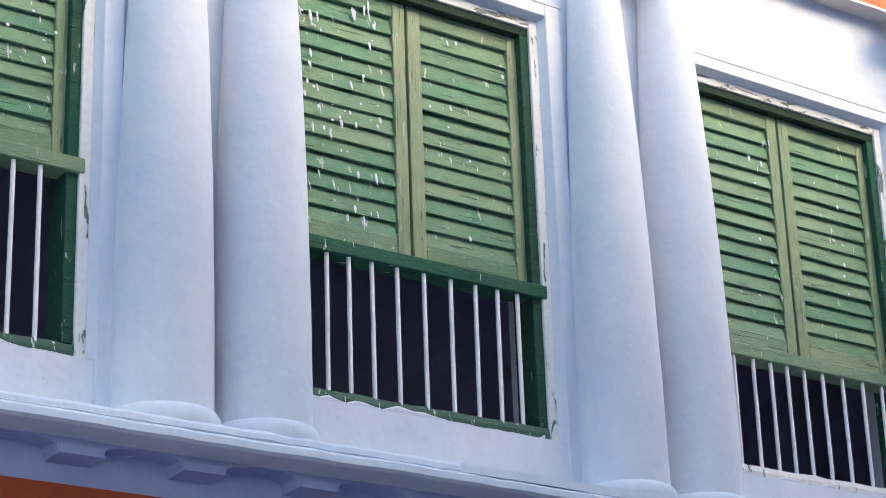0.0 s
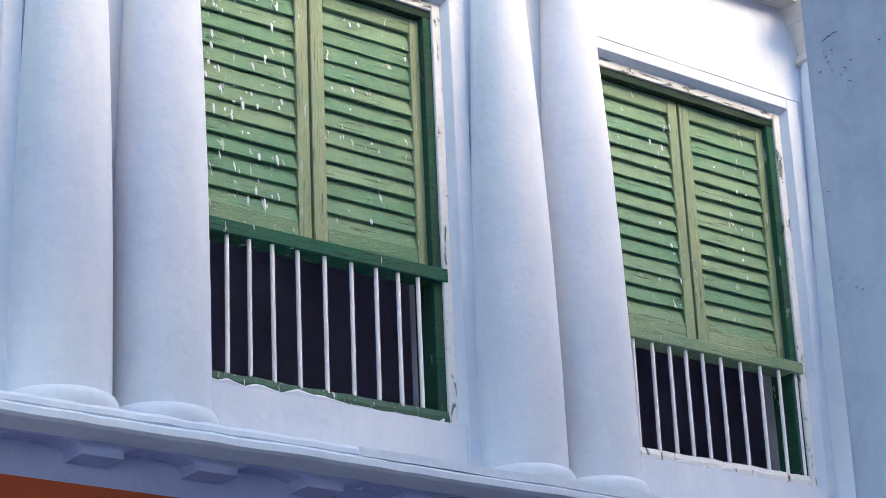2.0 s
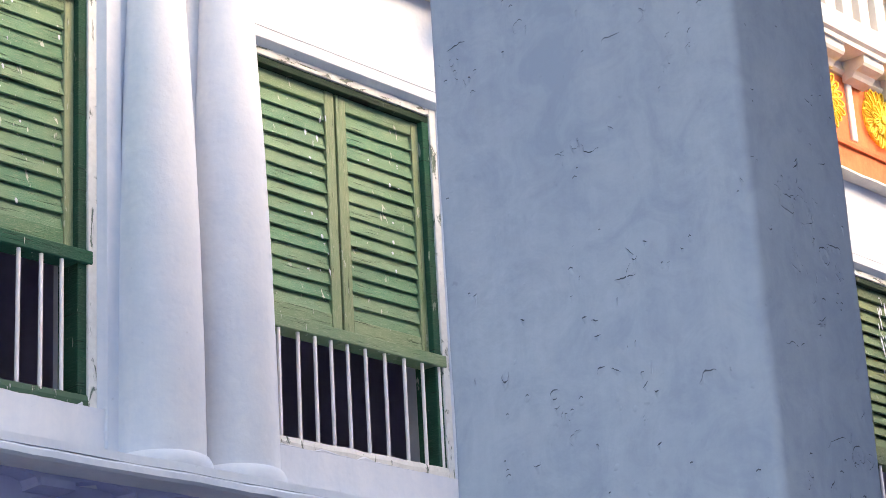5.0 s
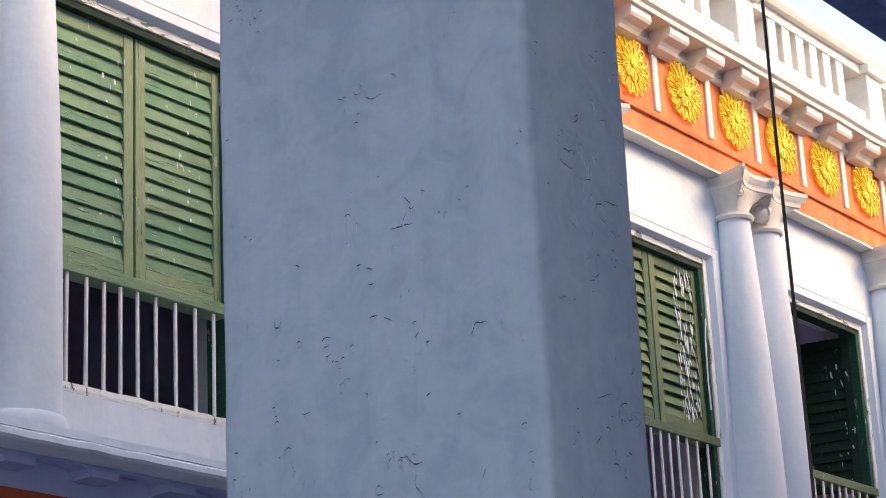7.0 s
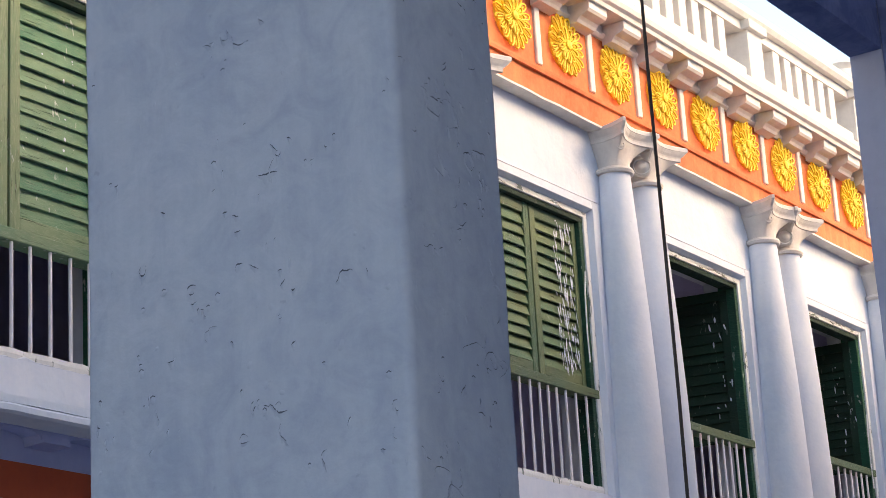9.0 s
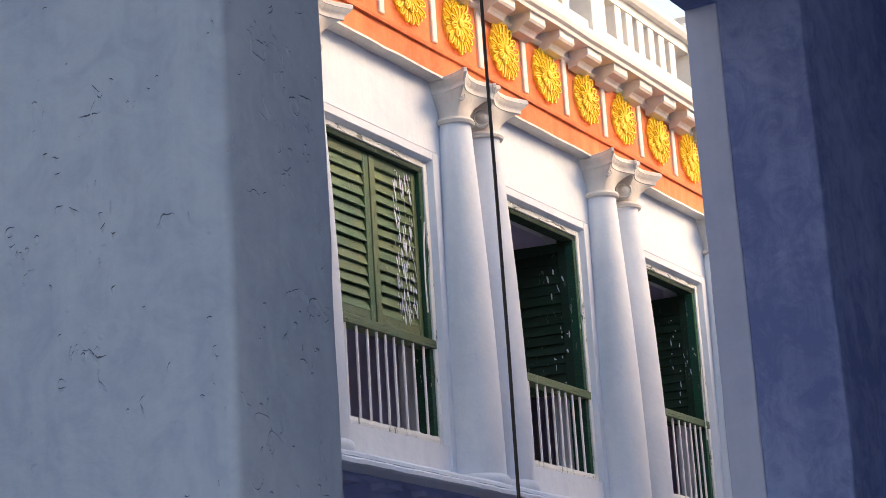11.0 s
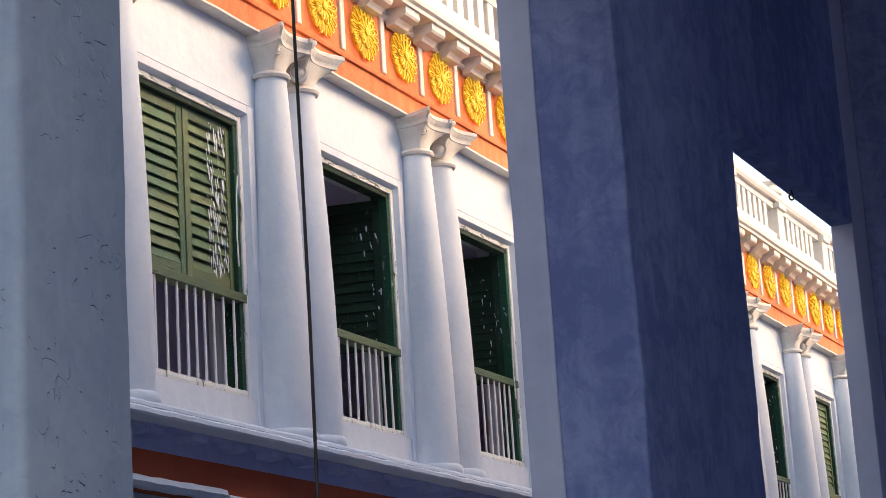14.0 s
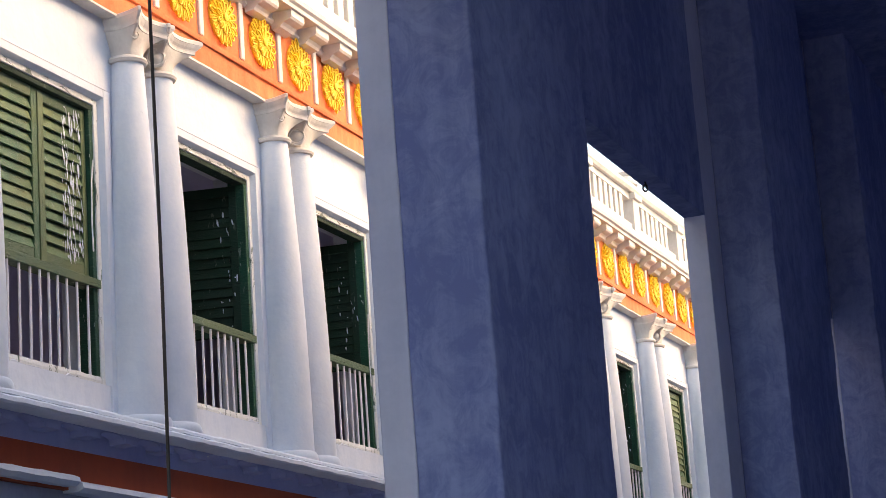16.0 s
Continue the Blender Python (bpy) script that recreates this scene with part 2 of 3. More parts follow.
def thing(name, label, category, group="", at=None, kind=""):
    ob = new(name)
    ob.empty_display_size = 0.1
    if at is not None:
        ob.matrix_basis = at
    return tagged(ob, label, category, group, kind)


# plan ------------------------------------------------------------------------
# facade: x along it, wall face at y = -0.08, window frames at y = 0; bay k has its opening's right jamb at bay_x(k)
OPEN_W = 1.33
FIRST, LAST = -3, 12
BAY_X = {-3: -6.60, -2: -4.39, -1: -2.186, 0: 0.0, 1: 2.214, 2: 4.57, 3: 6.936, 4: 9.277, 5: 11.589, 6: 14.3, 7: 17.72, 8: 20.01, 9: 22.42, 10: 24.85, 11: 27.3, 12: 29.7}
RAIL_UP = {-1: 0.094, 1: -0.063, 3: 0.019, 5: 0.064}          # hand-set rails that sit off the common height
BAR_IN = {1: -0.062, -1: -0.159}                                # first bar's distance from the right jamb


def bay_x(k):
    return BAY_X[k]


Z = 4.6                                     # height of the window rails over the courtyard
FACE, BACK = -0.08, 0.27
Z_SILL, Z_HEAD = Z - 0.665, Z + 1.265
Z_LEDGE = Z - 0.93
Z_FRIEZE = Z + 1.92
WINDOW_Y = -0.03
X0, X1 = bay_x(FIRST) - 1.8, bay_x(LAST) + 1.0


def build_facade_wall():
    bm = bmesh.new()
    for k in range(FIRST, LAST + 1):
        left = X0 if k == FIRST else bay_x(k - 1) + 0.042
        box(bm, left, bay_x(k) - OPEN_W - 0.042, FACE, BACK, Z_SILL, Z_HEAD + 0.052)
    box(bm, bay_x(LAST) + 0.042, X1, FACE, BACK, Z_SILL, Z_HEAD + 0.052)
    box(bm, X0, X1, FACE, BACK, Z_HEAD + 0.052, Z + 2.75)
    box(bm, X0, X1, FACE, BACK, Z_LEDGE, Z_SILL)
    return tagged(part("wall_north", bm, WHITE), "pale blue-white limewashed upper wall with window openings", "wall", kind="structure")


def build_lower_wall():
    bm = boxes((X0, X1, -0.13, 0.32, 0.0, Z - 1.42))
    tagged(part("wall_lower", bm, BLUE), "blue-grey limewashed ground-floor wall", "wall", kind="structure")
    bm = boxes((X0, X1, -0.172, 0.30, Z - 1.42, Z - 1.165))
    tagged(part("trim_red_band", bm, RUST), "brick-red painted band under the ledge", "trim", kind="structure")
    bm = bmesh.new()
    for x0, x1, dz in ((X0, 3.9, 0.0), (3.93, 6.22, 0.012), (6.25, X1, -0.02)):
        extrude_x(bm, [(-0.12, Z - 1.415 + dz), (-0.24, Z - 1.42 + dz), (-0.28, Z - 1.395 + dz), (-0.27, Z - 1.365 + dz), (-0.22, Z - 1.345 + dz), (-0.12, Z - 1.335 + dz)], x0, x1, 20, 0.004, 4)
    tagged(part("trim_drip_mould", bm, WHITE), "white rounded drip moulding below the red band", "trim", kind="structure")


build_facade_wall()
build_lower_wall()


# window surrounds, cracked reveals ------------------------------------------
def splay(points):
    """A plaster slope between two edges, closed behind: four corners in order, drawn 12 mm thick."""
    bm = bmesh.new()
    front = [bm.verts.new(p) for p in points]
    back = [bm.verts.new((x, y + 0.012, z)) for x, y, z in points]
    bm.faces.new(front)
    bm.faces.new(back[::-1])
    for k in range(4):
        bm.faces.new((front[k], back[k], back[(k + 1) % 4], front[(k + 1) % 4]))
    return bm


def build_surround():
    l, r, t, b = -OPEN_W - 0.040, 0.040, Z_HEAD + 0.050, Z_SILL
    w, h = 0.085, 0.062
    y0, y1, dip = FACE - 0.018, -0.052, 0.020
    root = thing("window_surround", "flat raised plaster surround round a window opening", "window surround", "window surrounds", kind="structure")
    part("side_band", boxes((r, r + w, y0, FACE + 0.02, b - 0.27, t + h), bevel=0.004), WHITE, root)
    part("side_band", boxes((l - w, l, y0, FACE + 0.02, b - 0.27, t + h), bevel=0.004), WHITE, root)
    part("head_band", boxes((l, r, y0 + 0.0005, FACE + 0.02, t, t + h), bevel=0.004), WHITE, root)
    # scored drip line over the head
    bm = extrude_x(bmesh.new(), [(FACE, t + h - 0.002), (y0 - 0.0025, t + h - 0.002), (y0 - 0.003, t + h + 0.002), (FACE, t + h + 0.014)], l - w - 0.01, r + w + 0.01, 8, 0.0015, 2)
    part("drip_line", bm, WHITE, root)
    # sloped plaster reveal, then the flaking timber lining
    part("reveal_slope", splay([(r, y0 + 0.002, b), (r, y0 + 0.002, t), (r - dip, y1, t - dip), (r - dip, y1, b)]), WHITE, root)
    part("reveal_slope", splay([(l, y0 + 0.002, b), (l, y0 + 0.002, t), (l + dip, y1, t - dip), (l + dip, y1, b)]), WHITE, root)
    part("reveal_slope", splay([(l, y0 + 0.002, t), (r, y0 + 0.002, t), (r - dip, y1, t - dip), (l + dip, y1, t - dip)]), WHITE, root)
    o, top = 0.021, t - dip + 0.001
    part("lining", boxes((r - o - 0.044, r - o + 0.002, y1 - 0.004, 0.04, b, top), bevel=0.003), PEEL, root, "flaking white timber lining")
    part("lining", boxes((l + o - 0.002, l + o + 0.044, y1 - 0.004, 0.04, b, top), bevel=0.003), PEEL, root, "flaking white timber lining")
    part("lining_head", boxes((l + o + 0.044, r - o - 0.044, y1 - 0.003, 0.04, top - 0.042, top), bevel=0.003), PEELHEAD, root, "flaking white timber lining")
    return root


surround = build_surround()
for k in range(FIRST, LAST + 1):
    if k == 0:
        continue
    copy_thing(surround, pose(bay_x(k), 0, 0))


# windows ---------------------------------------------------------------------
def slat_mesh(width, seed, mat=GREEN):
    """One tilted louvre blade with a worn, slightly warped front edge."""
    rnd = random.Random(seed)
    bm = bmesh.new()
    n = 5
    rows = []
    for k in range(n + 1):
        x = -width / 2 + width * k / n
        d = rnd.uniform(-0.0014, 0.0014)
        rows.append([bm.verts.new((x, y, z + d)) for y, z in ((-0.0150, -0.0465), (-0.0070, -0.0500), (0.0115, 0.0395), (0.0040, 0.043))])
    for a, b in zip(rows, rows[1:]):
        for i in range(4):
            bm.faces.new((a[i], a[(i + 1) % 4], b[(i + 1) % 4], b[i]))
    bm.faces.new(rows[0])
    bm.faces.new(rows[-1][::-1])
    return mesh_of("slat", bm, mat)


LEAF_W = (OPEN_W - 0.11) / 2
SLATS = [slat_mesh(LEAF_W - 0.135, s) for s in range(5)]
DEEP_SLATS = [slat_mesh(LEAF_W - 0.135, s, DEEP) for s in range(5)]
DARK_SLATS = [slat_mesh(LEAF_W - 0.135, s, SHADED_GREEN) for s in range(5)]
def bar_mesh(top):
    return mesh_of("bar", lathe(bmesh.new(), [(0.0094, Z_SILL + 0.03), (0.0094, top)], 10), STEEL, True)


def build_leaf(parent, hinge, side, turn, seed, mat=GREEN, foot=Z):
    """A louvred leaf; side -1 hangs on the left jamb, 1 on the right; turn opens it into the room."""
    rnd = random.Random(seed)
    z0, z1 = foot + 0.032, Z_HEAD - 0.052
    c = -side * LEAF_W / 2
    m = pose(hinge, 0.055 if turn else 0.044, 0, 0, 0, -side * turn)
    st = 0.068
    stile = {GREEN: STILE, DEEP: DEEPSTILE}.get(mat, mat)
    rail = {GREEN: STILEWOOD, DEEP: DEEPRAIL}.get(mat, mat)
    x0, x1 = c - LEAF_W / 2, c + LEAF_W / 2
    leaf = part("shutter_leaf", boxes((x0, x0 + st, -0.022, 0.022, z0, z1), (x1 - st, x1 - 0.004, -0.022, 0.022, z0, z1), bevel=0.003), stile, parent, "faded green louvred shutter leaf" if mat is GREEN else "dark green louvred shutter leaf", at=m)
    part("leaf_rail", boxes((x0 + st, x1 - st, -0.019, 0.019, z0, z0 + 0.085), bevel=0.003), rail, leaf)
    part("leaf_rail", boxes((x0 + st, x1 - st, -0.019, 0.019, z1 - 0.075, z1), bevel=0.003), rail, leaf)
    n = 13 if foot > Z - 0.03 else 14
    a, b = z0 + 0.085, z1 - 0.075
    pitch = (b - a) / n
    for i in range(n):
        part("slat", {GREEN: SLATS, DEEP: DEEP_SLATS, SHADED_GREEN: DARK_SLATS}[mat][rnd.randrange(5)], mat, leaf, at=pose(c, 0, a + (i + 0.5) * pitch, rnd.choice((-9, -4, 0, 0, 0, 3, 7)) * 0.55 + (-6 if mat is DEEP else 0), rnd.uniform(-0.5, 0.5), 0))
    return leaf


def build_drips(leaf, c, x0, x1, z0, z1, count, tall, seed):
    """Limewash that ran down a leaf: many thin raised flecks in one mesh."""
    rnd = random.Random(seed)
    bm = bmesh.new()
    for i in range(count):
        x, z = c + rnd.uniform(x0, x1), rnd.uniform(z0, z1)
        w, h = rnd.uniform(0.0024, 0.0085), rnd.uniform(0.15, 1.0) ** 1.3 * tall
        lean = rnd.uniform(-0.05, 0.28) * h
        rows = []
        for u, ww in ((0, 0.5), (0.3, 1.0), (0.75, 0.8), (1.0, 0.25)):
            xx, zz = x + lean * u, z - h * u
            rows.append([bm.verts.new((xx - w * ww, -0.0225, zz)), bm.verts.new((xx, -0.0245, zz)), bm.verts.new((xx + w * ww, -0.0225, zz))])
        for a, b in zip(rows, rows[1:]):
            for j in range(2):
                bm.faces.new((a[j], b[j], b[j + 1], a[j + 1]))
    return part("paint_drips", bm, WHITE, leaf, "splashes of white limewash")


def build_window(k, ajar):
    label = "green louvred window with both shutters swung inward, railing below" if ajar else "closed faded-green louvred shutters over a steel bar railing"
    root = thing("shuttered_window", label, "window", "first-floor windows", pose(bay_x(k), WINDOW_Y, 0))
    l, r = -OPEN_W, 0.0
    zr = Z + RAIL_UP.get(k, 0.0)
    f = 0.05
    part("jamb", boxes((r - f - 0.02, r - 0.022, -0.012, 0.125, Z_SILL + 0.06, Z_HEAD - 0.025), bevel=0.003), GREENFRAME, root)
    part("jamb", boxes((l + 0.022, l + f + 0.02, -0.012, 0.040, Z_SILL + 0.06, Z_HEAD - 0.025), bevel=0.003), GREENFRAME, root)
    # head board reuses that darkened green for the shade under the lining
    part("head", boxes((l + 0.02, r - 0.02, -0.014, 0.085, Z_HEAD - 0.05, Z_HEAD - 0.012), bevel=0.003), SHADED_GREEN, root)
    part("mid_rail", boxes((l - 0.004, r - 0.004, -0.033, 0.080, zr - 0.034, zr + 0.026), bevel=0.004), RAIL if k == 0 else (STILEWOOD if k < 3 else DEEPRAIL), root)
    part("bottom_rail", extrude_x(bmesh.new(), [(0.075, Z_SILL + 0.004), (-0.020, Z_SILL + 0.004), (-0.024, Z_SILL + 0.03), (-0.018, Z_SILL + 0.056), (0.075, Z_SILL + 0.058)], l, r, 24, 0.003, k + 40), SPLASHED if k < 1 else PEEL, root, "paint-splashed bottom rail")
    rnd = random.Random(k + 77)
    rows, bm, x, h = [], bmesh.new(), l + 0.02, 0.01
    while x < r - 0.02:
        h = 0.55 * h + 0.45 * rnd.choice((0.0, 0.0, 0.006, 0.010, 0.034)) * rnd.uniform(0.6, 1.3)
        rows.append([bm.verts.new((x, FACE + 0.05, Z_SILL + 0.001)), bm.verts.new((x, -0.034, Z_SILL + 0.004 + h * 0.7)), bm.verts.new((x, -0.0265, Z_SILL + 0.006 + h)), bm.verts.new((x, -0.020, Z_SILL + 0.004 + h * 0.8))])
        x += rnd.uniform(0.02, 0.05)
    for a, b in zip(rows, rows[1:]):
        for j in range(3):
            bm.faces.new((a[j], b[j], b[j + 1], a[j + 1]))
    part("sill_render", bm, WHITE, root, "limewash smeared up the foot of the rail", smooth=True)
    bar = bar_mesh(zr - 0.025)
    for i in range(10 if k != 1 else 11):
        part("bar", bar, STEEL, root, at=pose(BAR_IN.get(k, -0.154) - i * 0.1205, -0.010, 0, 0, 0.25 * math.sin(7.1 * i + k), 0))
    turn = (82 + 5 * math.sin(k * 3.0)) if ajar else 0.0
    # leaves swung inward get the green with room shade in it
    right = build_leaf(root, r - f, 1, turn, 10 * k + 1, SHADED_GREEN if ajar else (GREEN if k < 3 else DEEP), zr)
    left = build_leaf(root, l + f, -1, turn, 10 * k + 2, SHADED_GREEN if ajar else (GREEN if k < 3 else DEEP), zr)
    h = LEAF_W / 2
    if k == 0:
        build_drips(left, h, -0.25, 0.16, Z + 0.15, Z + 1.20, 70, 0.062, 3)
        build_drips(right, -h, -0.24, 0.24, Z + 0.1, Z + 1.2, 14, 0.03, 4)
    elif k == 1:
        build_drips(left, h, 0.06, 0.24, Z + 0.25, Z + 1.2, 18, 0.035, 5)
        build_drips(right, -h, -0.2, 0.2, Z + 0.2, Z + 1.1, 9, 0.025, 6)
    elif k == 3:
        build_drips(right, -h, -0.02, 0.22, Z + 0.16, Z + 1.20, 150, 0.11, 7)
    elif k == -1:
        build_drips(right, -h, -0.25, 0.25, Z + 0.5, Z + 1.2, 40, 0.04, 8)
    elif ajar:
        build_drips(right, -h, 0.12, 0.29, Z + 0.1, Z + 1.15, 18, 0.06, 9 + k)
    if k in (3, 5):
        drop = [(-0.062, -0.030, 0.86), (-0.105, -0.040, 0.70), (-0.120, -0.042, 0.42), (-0.108, -0.040, 0.22)]
        wire = tube(bmesh.new(), [(x, y, Z + z - (0.30 if k == 5 else 0.0)) for x, y, z in drop], 0.005, 6)
        part("wire", wire, STEEL, root, "slack pale wire hanging on the jamb", smooth=True)
    return root


for k in range(FIRST, LAST + 1):
    build_window(k, k in (4, 5, 8))


# rooms behind the windows ------------------------------------------------------
tagged(part("floor_upper", boxes((X0, X1, BACK, 2.6, Z - 1.05, Z - 0.92)), DARK), "dim room floor behind the windows", "floor", kind="structure")
tagged(part("ceiling", boxes((X0, X1, BACK, 2.6, Z + 1.75, Z + 1.9)), DARK), "dim room ceiling behind the windows", "ceiling", kind="structure")
tagged(part("wall_inner", boxes((X0, X1, 2.6, 2.9, Z - 1.05, Z + 1.9)), DARK), "dim inner room wall", "wall", kind="structure")
for n, x in enumerate((X0 + 0.1, bay_x(2) + 0.6, bay_x(6) + 0.6, X1 - 0.3)):
    tagged(part("wall_partition", boxes((x, x + 0.2, BACK, 2.6, Z - 0.92, Z + 1.75)), DARK), "dim partition wall between rooms", "wall", kind="structure")


# half columns -------------------------------------------------------------------
COL_Y = -0.158


def build_column(scroll):
    root = thing("half_column", "smooth limewashed half column with a moulded capital", "column", "paired half columns")
    bm = lathe(bmesh.new(), [(0.190, Z - 0.88), (0.187, Z - 0.4), (0.178, Z + 0.1), (0.162, Z + 0.6), (0.143, Z + 1.0), (0.123, Z + 1.4), (0.112, Z + 1.64)], 40)
    part("shaft", bm, COLUMN, root, smooth=True)
    bm = lathe(bmesh.new(), [(0.19, Z - 0.95), (0.212, Z - 0.945), (0.219, Z - 0.915), (0.214, Z - 0.888), (0.203, Z - 0.868), (0.18, Z - 0.856)], 40)
    part("base", bm, COLUMN, root, "rounded torus base thick with limewash", smooth=True)
    # neck ring, then a bell that grows from round into the concave-sided abacus
    def concave(grow):
        ring = []
        for q in range(4):
            for u in (-0.90, -0.72, -0.45, -0.15, 0.15, 0.45, 0.72, 0.90):
                d = 0.240 - 0.080 * (1 - u * u) ** 1.2
                a = q * math.pi / 2
                x, y = u * 0.240 * grow, -d * grow
                ring.append((x * math.cos(a) - y * math.sin(a), x * math.sin(a) + y * math.cos(a)))
        return ring

    square = concave(1.0)
    bm = lathe(bmesh.new(), [(0.112, Z + 1.595), (0.136, Z + 1.60), (0.144, Z + 1.618), (0.136, Z + 1.636), (0.112, Z + 1.645)], 32)
    rings = []
    for mix, r, grow, z in ((0.0, 0.112, 0, 1.640), (0.05, 0.116, 0.6, 1.69), (0.22, 0.132, 0.68, 1.735), (0.55, 0.16, 0.78, 1.780), (0.9, 0.18, 0.88, 1.812), (1.0, 0.18, 0.90, 1.820)):
        ring = []
        for x, y in square:
            n = math.hypot(x, y)
            ring.append(bm.verts.new((mix * x * grow + (1 - mix) * r * x / n, mix * y * grow + (1 - mix) * r * y / n, Z + z)))
        rings.append(ring)
    for r0, r1 in zip(rings, rings[1:]):
        for i in range(len(r0)):
            j = (i + 1) % len(r0)
            bm.faces.new((r0[i], r0[j], r1[j], r1[i]))
    bm.faces.new(rings[0][::-1])
    bm.faces.new(rings[-1])
    cap = part("capital", bm, CREAM, root, "bell-shaped capital with a round volute", smooth=True)
    # a drum-like scroll under the corner of every second capital; the others keep a worn stub of it
    turn, out, size = (-62, 0.150, 1.30) if scroll else (-40, 0.168, 0.55)
    bm = lathe(bmesh.new(), [(0.044, -0.09), (0.053, -0.03), (0.057, 0.0), (0.056, 0.010), (0.046, 0.016), (0.040, 0.009), (0.030, 0.012), (0.022, 0.022), (0.008, 0.026)], 20, axis="y")
    part("volute", bm, CREAM, cap, "round scroll end" if scroll else "worn scroll stub", smooth=True, at=pose(0, 0, Z + 1.725 if scroll else Z + 1.77, 0, 0, turn) @ pose(0, -out, 0, 180, 0, 0) @ Matrix.Scale(size, 4))
    # abacus: a cyma between two fillets
    bm = bmesh.new()
    rings = []
    for grow, z in ((0.90, 1.812), (0.93, 1.814), (0.935, 1.834), (0.96, 1.846), (1.03, 1.862), (1.09, 1.880), (1.10, 1.884), (1.12, 1.886), (1.125, 1.912), (1.10, 1.918)):
        rings.append([bm.verts.new((x, y, Z + z)) for x, y in concave(grow)])
    for r0, r1 in zip(rings, rings[1:]):
        for i in range(len(r0)):
            j = (i + 1) % len(r0)
            bm.faces.new((r0[i], r0[j], r1[j], r1[i]))
    bm.faces.new(rings[0][::-1])
    bm.faces.new(rings[-1])
    part("abacus", bm, CREAM, root, "stepped concave-sided abacus")
    return root


for dx, scroll in ((0.278, False), (0.700, True)):
    column = build_column(scroll)
    column.matrix_basis = pose(bay_x(FIRST) + dx, COL_Y, 0)
    for k in range(FIRST + 1, LAST + 1):
        copy_thing(column, pose(bay_x(k) + dx, COL_Y, 0))


# ledge with brackets --------------------------------------------------------------
def build_ledge():
    zt = Z_LEDGE
    root = thing("ledge", "limewashed plaster string-course ledge with small brackets", "ledge", kind="structure")
    part("upper_slab", extrude_x(bmesh.new(), [(FACE + 0.01, zt), (-0.366, zt), (-0.385, zt - 0.016), (-0.388, zt - 0.036), (-0.372, zt - 0.044), (FACE + 0.01, zt - 0.048)], X0, X1, 420, 0.003, 1), WHITE, root)
    part("lower_slab", extrude_x(bmesh.new(), [(FACE + 0.01, zt - 0.048), (-0.396, zt - 0.044), (-0.416, zt - 0.058), (-0.418, zt - 0.084), (-0.40, zt - 0.094), (FACE + 0.01, zt - 0.094)], X0, X1, 420, 0.0032, 2), WHITE, root, "projecting lip with a patched front edge")
    part("patch", extrude_x(bmesh.new(), [(-0.385, zt - 0.006), (-0.401, zt - 0.008), (-0.404, zt - 0.044), (-0.385, zt - 0.044)], -0.75, 3.9, 20, 0.003, 3), WHITE, root, "thicker mended stretch of the lip")
    # frieze, scoops and brackets share the colour with the lip's shade in it
    part("frieze", extrude_x(bmesh.new(), [(0.0, zt - 0.094), (-0.14, zt - 0.094), (-0.145, zt - 0.235), (0.0, zt - 0.235)], X0, X1, 150, 0.003, 12), LEDGE_SHADE, root, "indigo-tinted plaster band, shade of the lip mixed into its colour")
    step_x = 0.483
    arch = bmesh.new()
    n = 8
    w = step_x - 0.17
    rows = []
    for i in range(n + 1):
        a = math.pi * i / n
        rows.append((-w / 2 * math.cos(a), -0.098 - 0.045 * (1 - math.sin(a) ** 0.6)))
    front, back = [], []
    for x, z in rows:
        front.append((arch.verts.new((x, -0.25, z)), arch.verts.new((x, -0.25, -0.090))))
        back.append((arch.verts.new((x, -0.136, z + 0.004)), arch.verts.new((x, -0.136, -0.090))))
    for i in range(n):
        arch.faces.new((front[i][0], front[i + 1][0], front[i + 1][1], front[i][1]))
        arch.faces.new((back[i][0], front[i][0], front[i + 1][0], back[i + 1][0]))
    arch_mesh = mesh_of("scoop", arch, LEDGE_SHADE, True)
    br = extrude_x(bmesh.new(), [(-0.13, -0.092), (-0.248, -0.092), (-0.252, -0.115), (-0.262, -0.118), (-0.262, -0.150), (-0.13, -0.156)], -0.085, 0.085)
    br_mesh = mesh_of("bracket", br, LEDGE_SHADE)
    k = 0
    x = -1.785 - step_x * 13
    while x < X1 - 0.3:
        part("bracket", br_mesh, LEDGE_SHADE, root, at=pose(x, 0, zt))
        part("scoop", arch_mesh, LEDGE_SHADE, root, at=pose(x + step_x / 2, 0, zt))
        x += step_x
    return root


build_ledge()


